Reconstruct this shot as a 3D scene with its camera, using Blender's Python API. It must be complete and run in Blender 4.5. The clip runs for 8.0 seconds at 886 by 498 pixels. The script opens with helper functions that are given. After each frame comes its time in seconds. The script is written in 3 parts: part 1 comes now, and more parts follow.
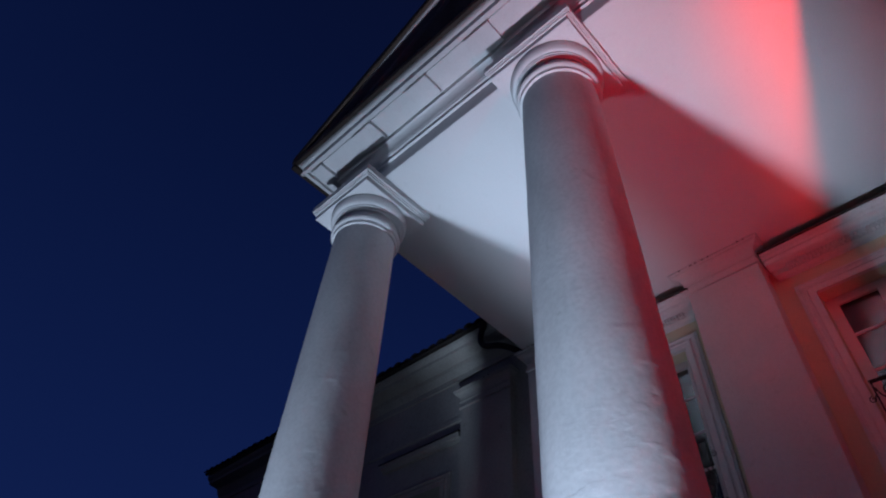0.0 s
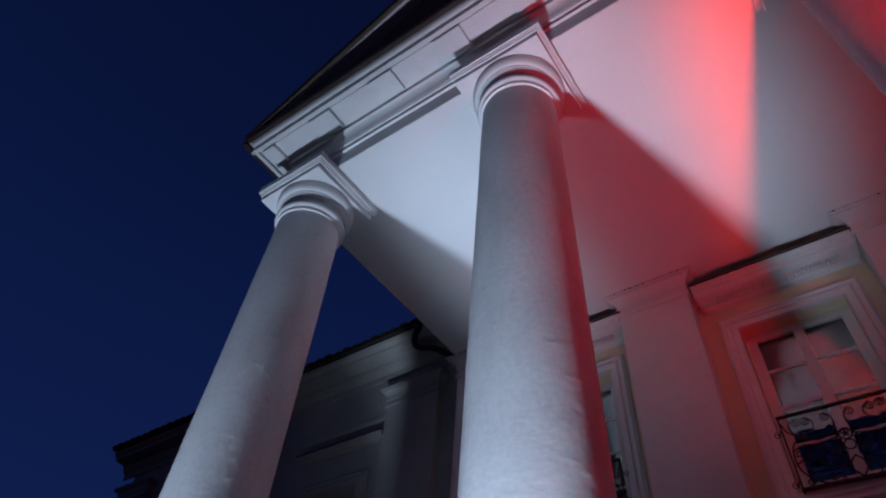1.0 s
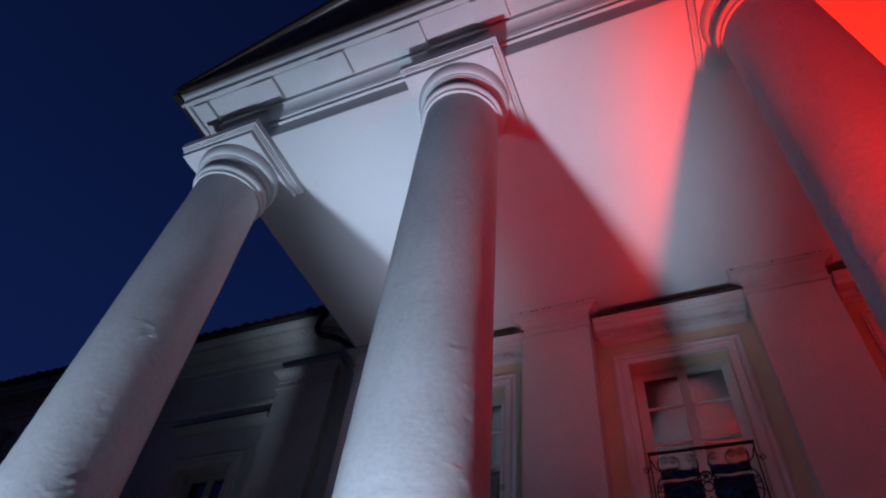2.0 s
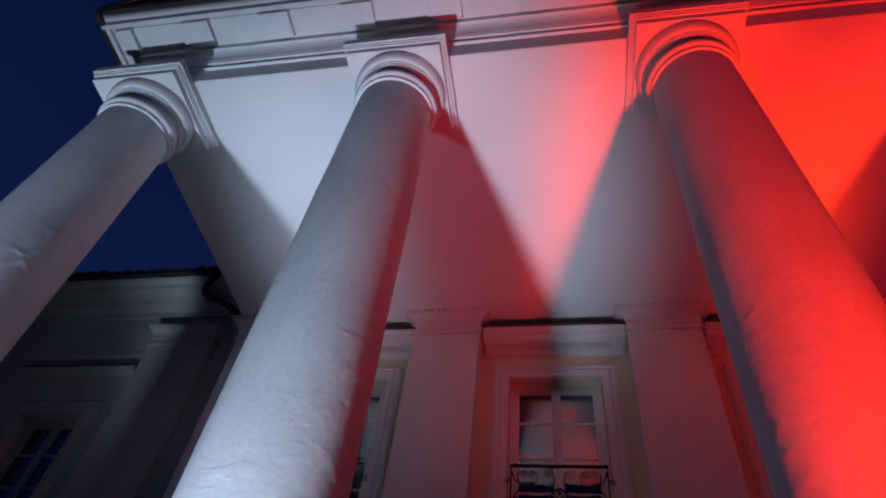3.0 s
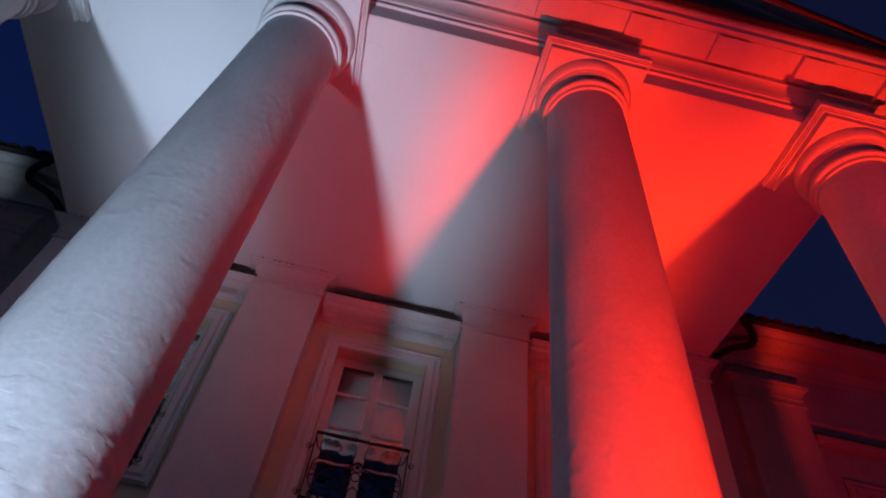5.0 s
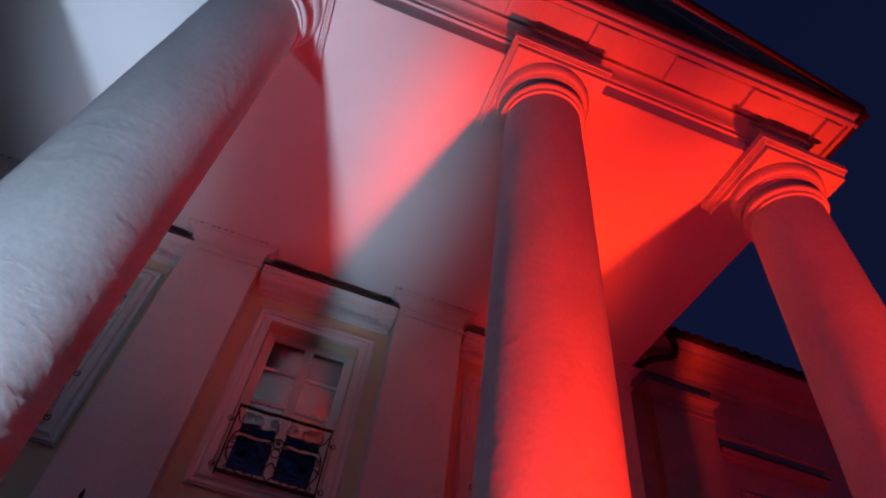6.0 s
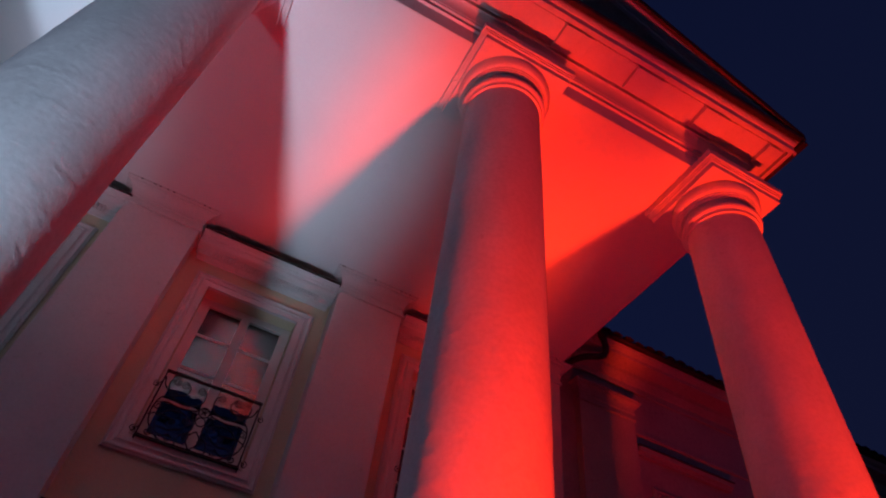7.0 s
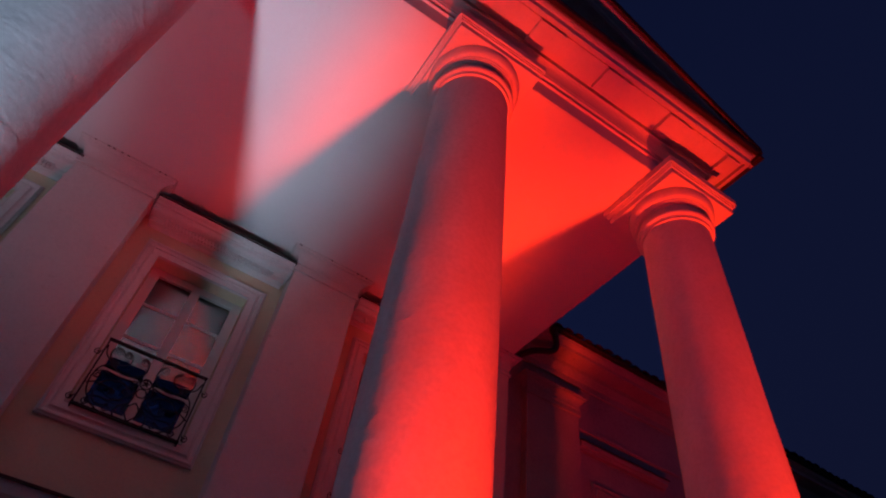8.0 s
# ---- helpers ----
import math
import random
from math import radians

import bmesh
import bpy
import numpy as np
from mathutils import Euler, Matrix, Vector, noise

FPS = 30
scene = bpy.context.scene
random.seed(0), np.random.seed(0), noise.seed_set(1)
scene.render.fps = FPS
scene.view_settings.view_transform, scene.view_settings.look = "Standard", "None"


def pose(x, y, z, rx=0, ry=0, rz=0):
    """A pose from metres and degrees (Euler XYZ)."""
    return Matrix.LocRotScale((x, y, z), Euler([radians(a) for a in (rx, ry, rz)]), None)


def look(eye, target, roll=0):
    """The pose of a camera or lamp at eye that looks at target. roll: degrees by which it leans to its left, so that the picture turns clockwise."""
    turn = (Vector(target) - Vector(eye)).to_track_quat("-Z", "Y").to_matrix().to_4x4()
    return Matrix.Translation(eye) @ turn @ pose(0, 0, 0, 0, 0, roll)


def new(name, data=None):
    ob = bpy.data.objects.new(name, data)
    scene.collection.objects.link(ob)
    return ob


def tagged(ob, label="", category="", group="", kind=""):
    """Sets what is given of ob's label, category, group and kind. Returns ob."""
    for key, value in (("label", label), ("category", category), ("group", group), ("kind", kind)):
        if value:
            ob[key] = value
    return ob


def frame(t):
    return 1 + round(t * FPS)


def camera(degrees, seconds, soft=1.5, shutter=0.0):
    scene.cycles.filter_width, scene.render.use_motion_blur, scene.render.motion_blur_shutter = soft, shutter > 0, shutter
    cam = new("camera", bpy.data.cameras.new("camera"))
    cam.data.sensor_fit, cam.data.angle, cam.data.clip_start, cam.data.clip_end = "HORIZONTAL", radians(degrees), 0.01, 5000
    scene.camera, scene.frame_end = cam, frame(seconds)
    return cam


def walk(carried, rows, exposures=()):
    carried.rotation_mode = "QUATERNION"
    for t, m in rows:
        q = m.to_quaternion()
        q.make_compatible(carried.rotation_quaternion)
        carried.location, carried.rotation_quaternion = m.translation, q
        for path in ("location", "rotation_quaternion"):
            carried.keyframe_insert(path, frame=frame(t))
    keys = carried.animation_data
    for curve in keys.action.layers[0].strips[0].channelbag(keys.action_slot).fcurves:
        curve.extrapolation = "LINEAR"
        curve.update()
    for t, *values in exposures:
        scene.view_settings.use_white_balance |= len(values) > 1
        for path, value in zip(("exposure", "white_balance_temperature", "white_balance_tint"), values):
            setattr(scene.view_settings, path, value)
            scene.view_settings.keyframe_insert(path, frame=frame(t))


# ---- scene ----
cam = camera(70.71, 8.0, soft=2.1)
PATH = [
    (0, (0.085, -2.087, 2.090), (-0.902, -1.155, 3.559), 4.58),
    (0.5, (0.083, -2.089, 2.091), (-0.852, -1.111, 3.564), 4.93),
    (1, (0.079, -2.082, 2.096), (-0.770, -1.039, 3.576), 5.81),
    (2.5, (0.063, -2.061, 2.088), (-0.426, -0.844, 3.597), 8.54),
    (3, (0.057, -2.053, 2.087), (-0.287, -0.794, 3.603), 9.03),
    (3.5, (0.047, -2.051, 2.088), (-0.172, -0.764, 3.603), 9.33),
    (4, (0.028, -2.045, 2.104), (-0.069, -0.740, 3.616), 9.35),
    (4.5, (0.014, -2.043, 2.116), (0.026, -0.730, 3.624), 9.21),
    (6, (-0.018, -2.053, 2.127), (0.282, -0.760, 3.624), 9.39),
    (6.5, (-0.046, -2.053, 2.130), (0.345, -0.775, 3.617), 9.10),
    (7, (-0.055, -2.053, 2.136), (0.427, -0.796, 3.615), 9.04),
    (7.5, (-0.052, -2.055, 2.140), (0.500, -0.816, 3.611), 8.93),
    (8, (-0.032, -2.053, 2.147), (0.575, -0.834, 3.612), 9.06),
]
walk(cam, [(t, look(eye, target, roll)) for t, eye, target, roll in PATH])

# ---------------------------------------------------------------- light
COLS = (-3.884, -1.281, 1.279, 3.832)      # column axes
AXIS = 0.48                        # their distance behind the abacus front
CEIL = 7.67                        # portico ceiling
WALL = 4.0                         # face of the main wall

world = bpy.data.worlds.new("dusk")
scene.world = world
world.use_nodes = True
wn, wl = world.node_tree.nodes, world.node_tree.links
tc = wn.new("ShaderNodeTexCoord")
sep = wn.new("ShaderNodeSeparateXYZ")
ramp = wn.new("ShaderNodeValToRGB")
ramp.color_ramp.elements[0].position, ramp.color_ramp.elements[0].color = 0.25, (0.0038, 0.0104, 0.058, 1)
ramp.color_ramp.elements[1].position, ramp.color_ramp.elements[1].color = 1.0, (0.0012, 0.0030, 0.018, 1)
town = ramp.color_ramp.elements.new(0.0)      # town glow low over the horizon
town.color = (0.042, 0.032, 0.029, 1)
wl.new(tc.outputs["Generated"], sep.inputs[0])
wl.new(sep.outputs["Z"], ramp.inputs[0])
side = wn.new("ShaderNodeMapRange")
side.inputs["From Min"].default_value, side.inputs["From Max"].default_value = -0.5, 0.9
wl.new(sep.outputs["X"], side.inputs["Value"])
grey = wn.new("ShaderNodeMix")
grey.data_type = "RGBA"
grey.inputs["B"].default_value = (0.0036, 0.0049, 0.0178, 1)
wl.new(side.outputs["Result"], grey.inputs["Factor"])
wl.new(ramp.outputs[0], grey.inputs["A"])
wl.new(grey.outputs["Result"], wn["Background"].inputs[0])
wn["Background"].inputs[1].default_value = 1.3

WHITE, RED = (0.63, 0.79, 1.06), (1.0, 0.029, 0.0)
RIM = (1.0, 0.008, 0.037)             # the red lamps' outer spill is a colder red


GROUND = -0.10


def floodlight(x, colour, watts, spread, narrow, aside, depth):
    """An uplight on the ground before a column, aimed at the ceiling; narrow: its breadth along the front against its depth."""
    data = bpy.data.lights.new("floodlight", "SPOT")
    data.energy, data.color = watts, colour
    data.spot_size, data.spot_blend, data.shadow_soft_size = radians(spread), 1.0, 0.075
    lamp = new("floodlight", data)
    lamp.matrix_world = look((x, -0.84, GROUND + 0.10), (x + aside, depth, CEIL)) @ Matrix.Diagonal((narrow, 1, 1, 1))
    return lamp


# each uplight throws an oval beam with a weak wide spill round it
# colour, beam: watts, breadth, aside, depth; spill: watts, spread, aside, depth
BEAMS = ((WHITE, 1170, 0.66, 0.0, 2.1, 235, 66, -0.1, 1.5),
         (WHITE, 1450, 0.70, 0.05, 2.1, 125, 60, -0.3, 1.6),
         (RED, 3750, 0.52, 0.28, 2.5, 820, 62, 0.0, 1.9),
         (RED, 4400, 0.52, 0.0, 2.5, 640, 62, 0.8, 2.3))
for cx, (colour, watts, breadth, aside, depth, spill, spread, lean, far) in zip(COLS, BEAMS):
    floodlight(cx, colour, watts, 52, breadth, aside, depth)
    floodlight(cx, WHITE if colour == WHITE else RIM, spill, spread, 1.0, lean, far)


# ---------------------------------------------------------------- materials
def material(name, colour, rough=0.8, vary=0.15, scale=3.0, bump=0.0, grain=60.0, metal=0.0, tint=None, streak=1.0, ior=1.45, speck=0.0, lump=0.0):
    """Two scales of colour change, fine relief; all in metres."""
    m = bpy.data.materials.new(name)
    m.use_nodes = True
    n, l = m.node_tree.nodes, m.node_tree.links
    b = n["Principled BSDF"]
    b.inputs["Roughness"].default_value, b.inputs["Metallic"].default_value = rough, metal
    b.inputs["IOR"].default_value = ior
    co = n.new("ShaderNodeTexCoord")
    mp = n.new("ShaderNodeMapping")
    mp.inputs["Scale"].default_value = (1, 1, streak)
    l.new(co.outputs["Object"], mp.inputs[0])
    big, small = n.new("ShaderNodeTexNoise"), n.new("ShaderNodeTexNoise")
    big.inputs["Scale"].default_value, big.inputs["Detail"].default_value = scale, 6
    small.inputs["Scale"].default_value, small.inputs["Detail"].default_value = grain, 4
    l.new(mp.outputs[0], big.inputs["Vector"])
    l.new(co.outputs["Object"], small.inputs["Vector"])
    dark = tint or tuple(c * (1 - 2 * vary) for c in colour)
    r1 = n.new("ShaderNodeValToRGB")
    r1.color_ramp.elements[0].position, r1.color_ramp.elements[1].position = 0.3, 0.65
    r1.color_ramp.elements[0].color, r1.color_ramp.elements[1].color = (*dark, 1), (*colour, 1)
    l.new(big.outputs["Fac"], r1.inputs[0])
    mix = n.new("ShaderNodeMix")
    mix.data_type, mix.blend_type = "RGBA", "MULTIPLY"
    r2 = n.new("ShaderNodeValToRGB")
    r2.color_ramp.elements[0].color = (1 - vary, 1 - vary, 1 - vary, 1)
    r2.color_ramp.elements[0].position, r2.color_ramp.elements[1].position = 0.35, 0.6
    l.new(small.outputs["Fac"], r2.inputs[0])
    mix.inputs["Factor"].default_value = 1.0
    l.new(r1.outputs[0], mix.inputs["A"])
    l.new(r2.outputs[0], mix.inputs["B"])
    if speck:
        spots, r3, mix2 = n.new("ShaderNodeTexNoise"), n.new("ShaderNodeValToRGB"), n.new("ShaderNodeMix")
        spots.inputs["Scale"].default_value, spots.inputs["Detail"].default_value = 7.0, 8
        spots.inputs["Roughness"].default_value = 0.7
        l.new(co.outputs["Object"], spots.inputs["Vector"])
        r3.color_ramp.elements[0].position, r3.color_ramp.elements[0].color = 0.60, (1, 1, 1, 1)
        r3.color_ramp.elements[1].position, r3.color_ramp.elements[1].color = 0.72, (1 - speck, 1 - speck, 1 - speck * 1.1, 1)
        l.new(spots.outputs["Fac"], r3.inputs[0])
        mix2.data_type, mix2.blend_type = "RGBA", "MULTIPLY"
        mix2.inputs["Factor"].default_value = 1.0
        l.new(mix.outputs["Result"], mix2.inputs["A"])
        l.new(r3.outputs[0], mix2.inputs["B"])
        mix = mix2
    l.new(mix.outputs["Result"], b.inputs["Base Color"])
    if bump:
        h = n.new("ShaderNodeBump")
        h.inputs["Strength"].default_value, h.inputs["Distance"].default_value = 1.0, bump
        l.new(small.outputs["Fac"], h.inputs["Height"])
        l.new(h.outputs[0], b.inputs["Normal"])
        if lump:        # trowel marks: lumps of a hand's breadth that lie aslant, with sharp-backed folds in places
            tilt, rough_, fold, patch = n.new("ShaderNodeMapping"), n.new("ShaderNodeTexNoise"), n.new("ShaderNodeTexNoise"), n.new("ShaderNodeTexNoise")
            tilt.inputs["Rotation"].default_value = (0.5, 0.6, 0.0)
            tilt.inputs["Scale"].default_value = (1.0, 1.0, 2.0)
            l.new(co.outputs["Object"], tilt.inputs[0])
            for tex, size, detail in ((rough_, 13.0, 5), (fold, 6.5, 3), (patch, 2.2, 2)):
                tex.inputs["Scale"].default_value, tex.inputs["Detail"].default_value = size, detail
                l.new(tilt.outputs[0], tex.inputs["Vector"])
            rough_.inputs["Roughness"].default_value = 0.62
            ridge = n.new("ShaderNodeValToRGB")
            for e, (pos, v) in zip((ridge.color_ramp.elements[0], ridge.color_ramp.elements[1], ridge.color_ramp.elements.new(0.56)), ((0.50, 0.0), (0.62, 0.0), (0.555, 0.55))):
                e.position, e.color = pos, (v, v, v, 1)
            l.new(fold.outputs["Fac"], ridge.inputs[0])
            place = n.new("ShaderNodeMapRange")
            place.inputs["From Min"].default_value, place.inputs["From Max"].default_value = 0.42, 0.62
            l.new(patch.outputs["Fac"], place.inputs["Value"])
            fmul, add = n.new("ShaderNodeMath"), n.new("ShaderNodeMath")
            fmul.operation, add.operation = "MULTIPLY", "ADD"
            l.new(ridge.outputs[0], fmul.inputs[0])
            l.new(place.outputs["Result"], fmul.inputs[1])
            l.new(fmul.outputs[0], add.inputs[0])
            l.new(rough_.outputs["Fac"], add.inputs[1])
            h2 = n.new("ShaderNodeBump")
            h2.inputs["Strength"].default_value, h2.inputs["Distance"].default_value = 1.0, lump
            l.new(add.outputs[0], h2.inputs["Height"])
            l.new(h.outputs[0], h2.inputs["Normal"])
            l.new(h2.outputs[0], b.inputs["Normal"])
    return m


M_COLUMN = material("limewashed_plaster", (0.82, 0.82, 0.82), 0.85, 0.08, 3.2, 0.0005, 34, streak=0.45, speck=0.16, lump=0.0007)
M_CAP = material("white_stucco", (0.76, 0.76, 0.76), 0.8, 0.05, 3.0, 0.0015, 60, speck=0.15)
M_CEIL = material("white_ceiling_paint", (0.75, 0.75, 0.75), 0.9, 0.03, 0.8, 0.001, 80, speck=0.05)
M_WALL = material("pale_yellow_plaster", (0.66, 0.60, 0.42), 0.9, 0.06, 1.3, 0.002, 40, speck=0.2)
M_PIL = material("white_wall_plaster", (0.70, 0.69, 0.68), 0.9, 0.06, 1.3, 0.002, 40, speck=0.2)
# wing plaster: worn, and its yellow darkened to stand in for dim light
M_WING = material("dimmed_weathered_plaster", (0.46, 0.455, 0.42), 0.9, 0.14, 0.9, 0.004, 30, speck=0.3)
M_WOOD = material("brown_eaves_boards", (0.17, 0.12, 0.095), 0.8, 0.2, 5, 0.002, 40)
M_FLASH = material("dark_sheet_metal", (0.06, 0.042, 0.036), 0.55, 0.25, 5, 0.001, 30, 0.3)
M_IRON = material("black_wrought_iron", (0.015, 0.014, 0.014), 0.5, 0.2, 20, 0.001, 90, 0.4)
M_TILE = material("dark_clay_roof_tile", (0.035, 0.028, 0.026), 0.85, 0.2, 6, 0.003, 40)
M_SOFFIT = material("faded_grey_boards", (0.68, 0.70, 0.64), 0.85, 0.15, 4, 0.002, 40)
M_FRAME = material("white_window_paint", (0.72, 0.70, 0.68), 0.5, 0.04, 6, 0.0008, 70)
M_CHIP = material("bare_mortar", (0.22, 0.19, 0.17), 0.95, 0.2, 20)
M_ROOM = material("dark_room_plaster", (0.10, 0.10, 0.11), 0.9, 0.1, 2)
M_GROUND = material("grey_stone_paving", (0.10, 0.088, 0.078), 0.85, 0.15, 1.2, 0.003, 30)


def glass_material():
    m = bpy.data.materials.new("window_glass")
    m.use_nodes = True
    n, l = m.node_tree.nodes, m.node_tree.links
    n.remove(n["Principled BSDF"])
    clear, gloss, mix, fr = (n.new("ShaderNodeBsdfTransparent"), n.new("ShaderNodeBsdfGlossy"), n.new("ShaderNodeMixShader"), n.new("ShaderNodeFresnel"))
    clear.inputs[0].default_value = (0.85, 0.88, 0.9, 1)
    gloss.inputs["Roughness"].default_value = 0.015
    fr.inputs["IOR"].default_value = 2.3
    wob = n.new("ShaderNodeTexNoise")
    wob.inputs["Scale"].default_value = 5.0
    h = n.new("ShaderNodeBump")
    h.inputs["Distance"].default_value = 0.0012
    co = n.new("ShaderNodeTexCoord")
    l.new(co.outputs["Object"], wob.inputs["Vector"])
    l.new(wob.outputs["Fac"], h.inputs["Height"])
    l.new(h.outputs[0], gloss.inputs["Normal"])
    l.new(fr.outputs[0], mix.inputs[0])
    l.new(clear.outputs[0], mix.inputs[1])
    l.new(gloss.outputs[0], mix.inputs[2])
    l.new(mix.outputs[0], n["Material Output"].inputs[0])
    return m


M_GLASS = glass_material()


# ---------------------------------------------------------------- mesh helpers
def part(name, bm, mat, parent=None, label="", smooth=False):
    """Links a bmesh as one mesh object, under a thing or a part if one is given."""
    data = bpy.data.meshes.new(name)
    bmesh.ops.recalc_face_normals(bm, faces=bm.faces)
    bm.to_mesh(data)
    bm.free()
    data.materials.append(mat)
    if smooth:
        data.polygons.foreach_set("use_smooth", [True] * len(data.polygons))
        data.set_sharp_from_angle(angle=radians(35))
    ob = new(name, data)
    ob.parent = parent
    if label:
        tagged(ob, label)
    return ob


def thing(name, label, category, group="", kind="", at=(0, 0, 0)):
    ob = new(name)
    ob.location = at
    ob.empty_display_size = 0.1
    return tagged(ob, label, category, group, kind)


def box(bm, x0, x1, y0, y1, z0, z1, bevel=0.0):
    """A block added to bm, its edges rounded if bevel is given."""
    vs = [bm.verts.new((x, y, z)) for z in (z0, z1) for y in (y0, y1) for x in (x0, x1)]
    fs = [bm.faces.new([vs[i] for i in q]) for q in ((0, 2, 3, 1), (4, 5, 7, 6), (0, 1, 5, 4), (2, 6, 7, 3), (0, 4, 6, 2), (1, 3, 7, 5))]
    if bevel:
        es = list({e for f in fs for e in f.edges})
        bmesh.ops.bevel(bm, geom=es, offset=bevel, segments=2, affect="EDGES", profile=0.5)
    return bm


def worn_block(x0, x1, y0, y1, z0, z1, cuts=34, amp=0.0058):
    """A block whose edges are chipped and uneven."""
    bm = box(bmesh.new(), x0, x1, y0, y1, z0, z1)
    bmesh.ops.subdivide_edges(bm, edges=[e for e in bm.edges if e.calc_length() > 0.3], cuts=cuts, use_grid_fill=True)
    for v in bm.verts:
        q = v.co * 53.0
        v.co += amp * Vector((noise.noise(q), noise.noise(q + Vector((9, 0, 0))), 0.7 * noise.noise(q + Vector((0, 9, 0)))))
    return bm


def block(*a, **k):
    return box(bmesh.new(), *a, **k)


def lathe(profile, x, y, seg=96):
    """A turned solid: rows of (radius, z) round the upright axis at x, y."""
    bm = bmesh.new()
    rings = [[bm.verts.new((x + r * math.cos(a), y + r * math.sin(a), z)) for a in (2 * math.pi * k / seg for k in range(seg))] for r, z in profile]
    for lo, hi in zip(rings, rings[1:]):
        for k in range(seg):
            bm.faces.new((lo[k], lo[(k + 1) % seg], hi[(k + 1) % seg], hi[k]))
    bm.faces.new(rings[0][::-1])
    bm.faces.new(rings[-1])
    return bm


def arc(r0, z0, r1, z1, out=1.0, n=6):
    """Points of a rounded moulding from (r0, z0) to (r1, z1)."""
    pts = []
    for k in range(n + 1):
        a = math.pi / 2 * k / n
        s, c = math.sin(a), 1 - math.cos(a)
        u, v = (s, c) if out > 0 else (c, s)
        pts.append((r0 + (r1 - r0) * u, z0 + (z1 - z0) * v))
    return pts


def prism(profile, x0, x1):
    """A moulding of section (y, z) that runs along x."""
    bm = bmesh.new()
    a, b = ([bm.verts.new((x, y, z)) for y, z in profile] for x in (x0, x1))
    k = len(profile)
    for i in range(k):
        bm.faces.new((a[i], a[(i + 1) % k], b[(i + 1) % k], b[i]))
    bm.faces.new(a[::-1])
    bm.faces.new(b)
    return bm


def around(profile, hx, y0, y1, closed_top=True):
    """A moulding of (outward, z) that turns round three sides of a block: x from -hx to hx, front y0, back y1. With returns."""
    bm = bmesh.new()
    rows = []
    for o, z in profile:
        rows.append([bm.verts.new(p) for p in ((-hx - o, y1, z), (-hx - o, y0 - o, z), (hx + o, y0 - o, z), (hx + o, y1, z))])
    for lo, hi in zip(rows, rows[1:]):
        for k in range(3):
            bm.faces.new((lo[k], lo[k + 1], hi[k + 1], hi[k]))
        bm.faces.new((lo[3], lo[0], hi[0], hi[3]))
    bm.faces.new(rows[0][::-1])
    bm.faces.new(rows[-1])
    return bm


def tube(pts, r, sides=6):
    """A bar of round section through the points."""
    bm = bmesh.new()
    pts = [Vector(p) for p in pts]
    rings = []
    up = Vector((0, 1, 0))
    for i, p in enumerate(pts):
        d = (pts[min(i + 1, len(pts) - 1)] - pts[max(i - 1, 0)]).normalized()
        u = up if abs(d.dot(up)) < 0.9 else Vector((1, 0, 0))
        s = d.cross(u).normalized()
        t = s.cross(d)
        rings.append([bm.verts.new(p + r * (math.cos(a) * s + math.sin(a) * t)) for a in (2 * math.pi * k / sides for k in range(sides))])
    for lo, hi in zip(rings, rings[1:]):
        for k in range(sides):
            bm.faces.new((lo[k], lo[(k + 1) % sides], hi[(k + 1) % sides], hi[k]))
    bm.faces.new(rings[0][::-1])
    bm.faces.new(rings[-1])
    return bm


def wall(name, x0, x1, y0, y1, z0, z1, openings, mat, label):
    """A wall with real openings (x0, x1, z0, z1), as one mesh."""
    bm = bmesh.new()
    xs = sorted({x0, x1, *(v for o in openings for v in o[:2])})
    zs = sorted({z0, z1, *(v for o in openings for v in o[2:])})

    def solid(i, k):
        if not (0 <= i < len(xs) - 1 and 0 <= k < len(zs) - 1):
            return False
        mx, mz = (xs[i] + xs[i + 1]) / 2, (zs[k] + zs[k + 1]) / 2
        return not any(o[0] < mx < o[1] and o[2] < mz < o[3] for o in openings)

    vert = {}

    def v(x, y, z):
        key = (round(x, 4), round(y, 4), round(z, 4))
        if key not in vert:
            vert[key] = bm.verts.new(key)
        return vert[key]

    for i in range(len(xs) - 1):
        for k in range(len(zs) - 1):
            if not solid(i, k):
                continue
            a, b, c, d = xs[i], xs[i + 1], zs[k], zs[k + 1]
            for y in (y0, y1):
                bm.faces.new((v(a, y, c), v(b, y, c), v(b, y, d), v(a, y, d)))
            for di, dk, p, q in ((-1, 0, (a, c), (a, d)), (1, 0, (b, c), (b, d)), (0, -1, (a, c), (b, c)), (0, 1, (a, d), (b, d))):
                if not solid(i + di, k + dk):
                    bm.faces.new((v(p[0], y0, p[1]), v(q[0], y0, q[1]), v(q[0], y1, q[1]), v(p[0], y1, p[1])))
    ob = part(name, bm, mat)
    return tagged(ob, label, "wall", kind="structure")


# ---------------------------------------------------------------- ground
tagged(part("ground", block(-300, 300, -300, 300, GROUND - 0.2, GROUND), M_GROUND), "flat grey stone paving in front of the building", "ground", kind="structure")


# ---------------------------------------------------------------- columns
def shaft_radius(z):
    s = min(1.0, max(0.0, (z - 0.5) / 6.55))
    return 0.396 - 0.066 * s ** 1.35


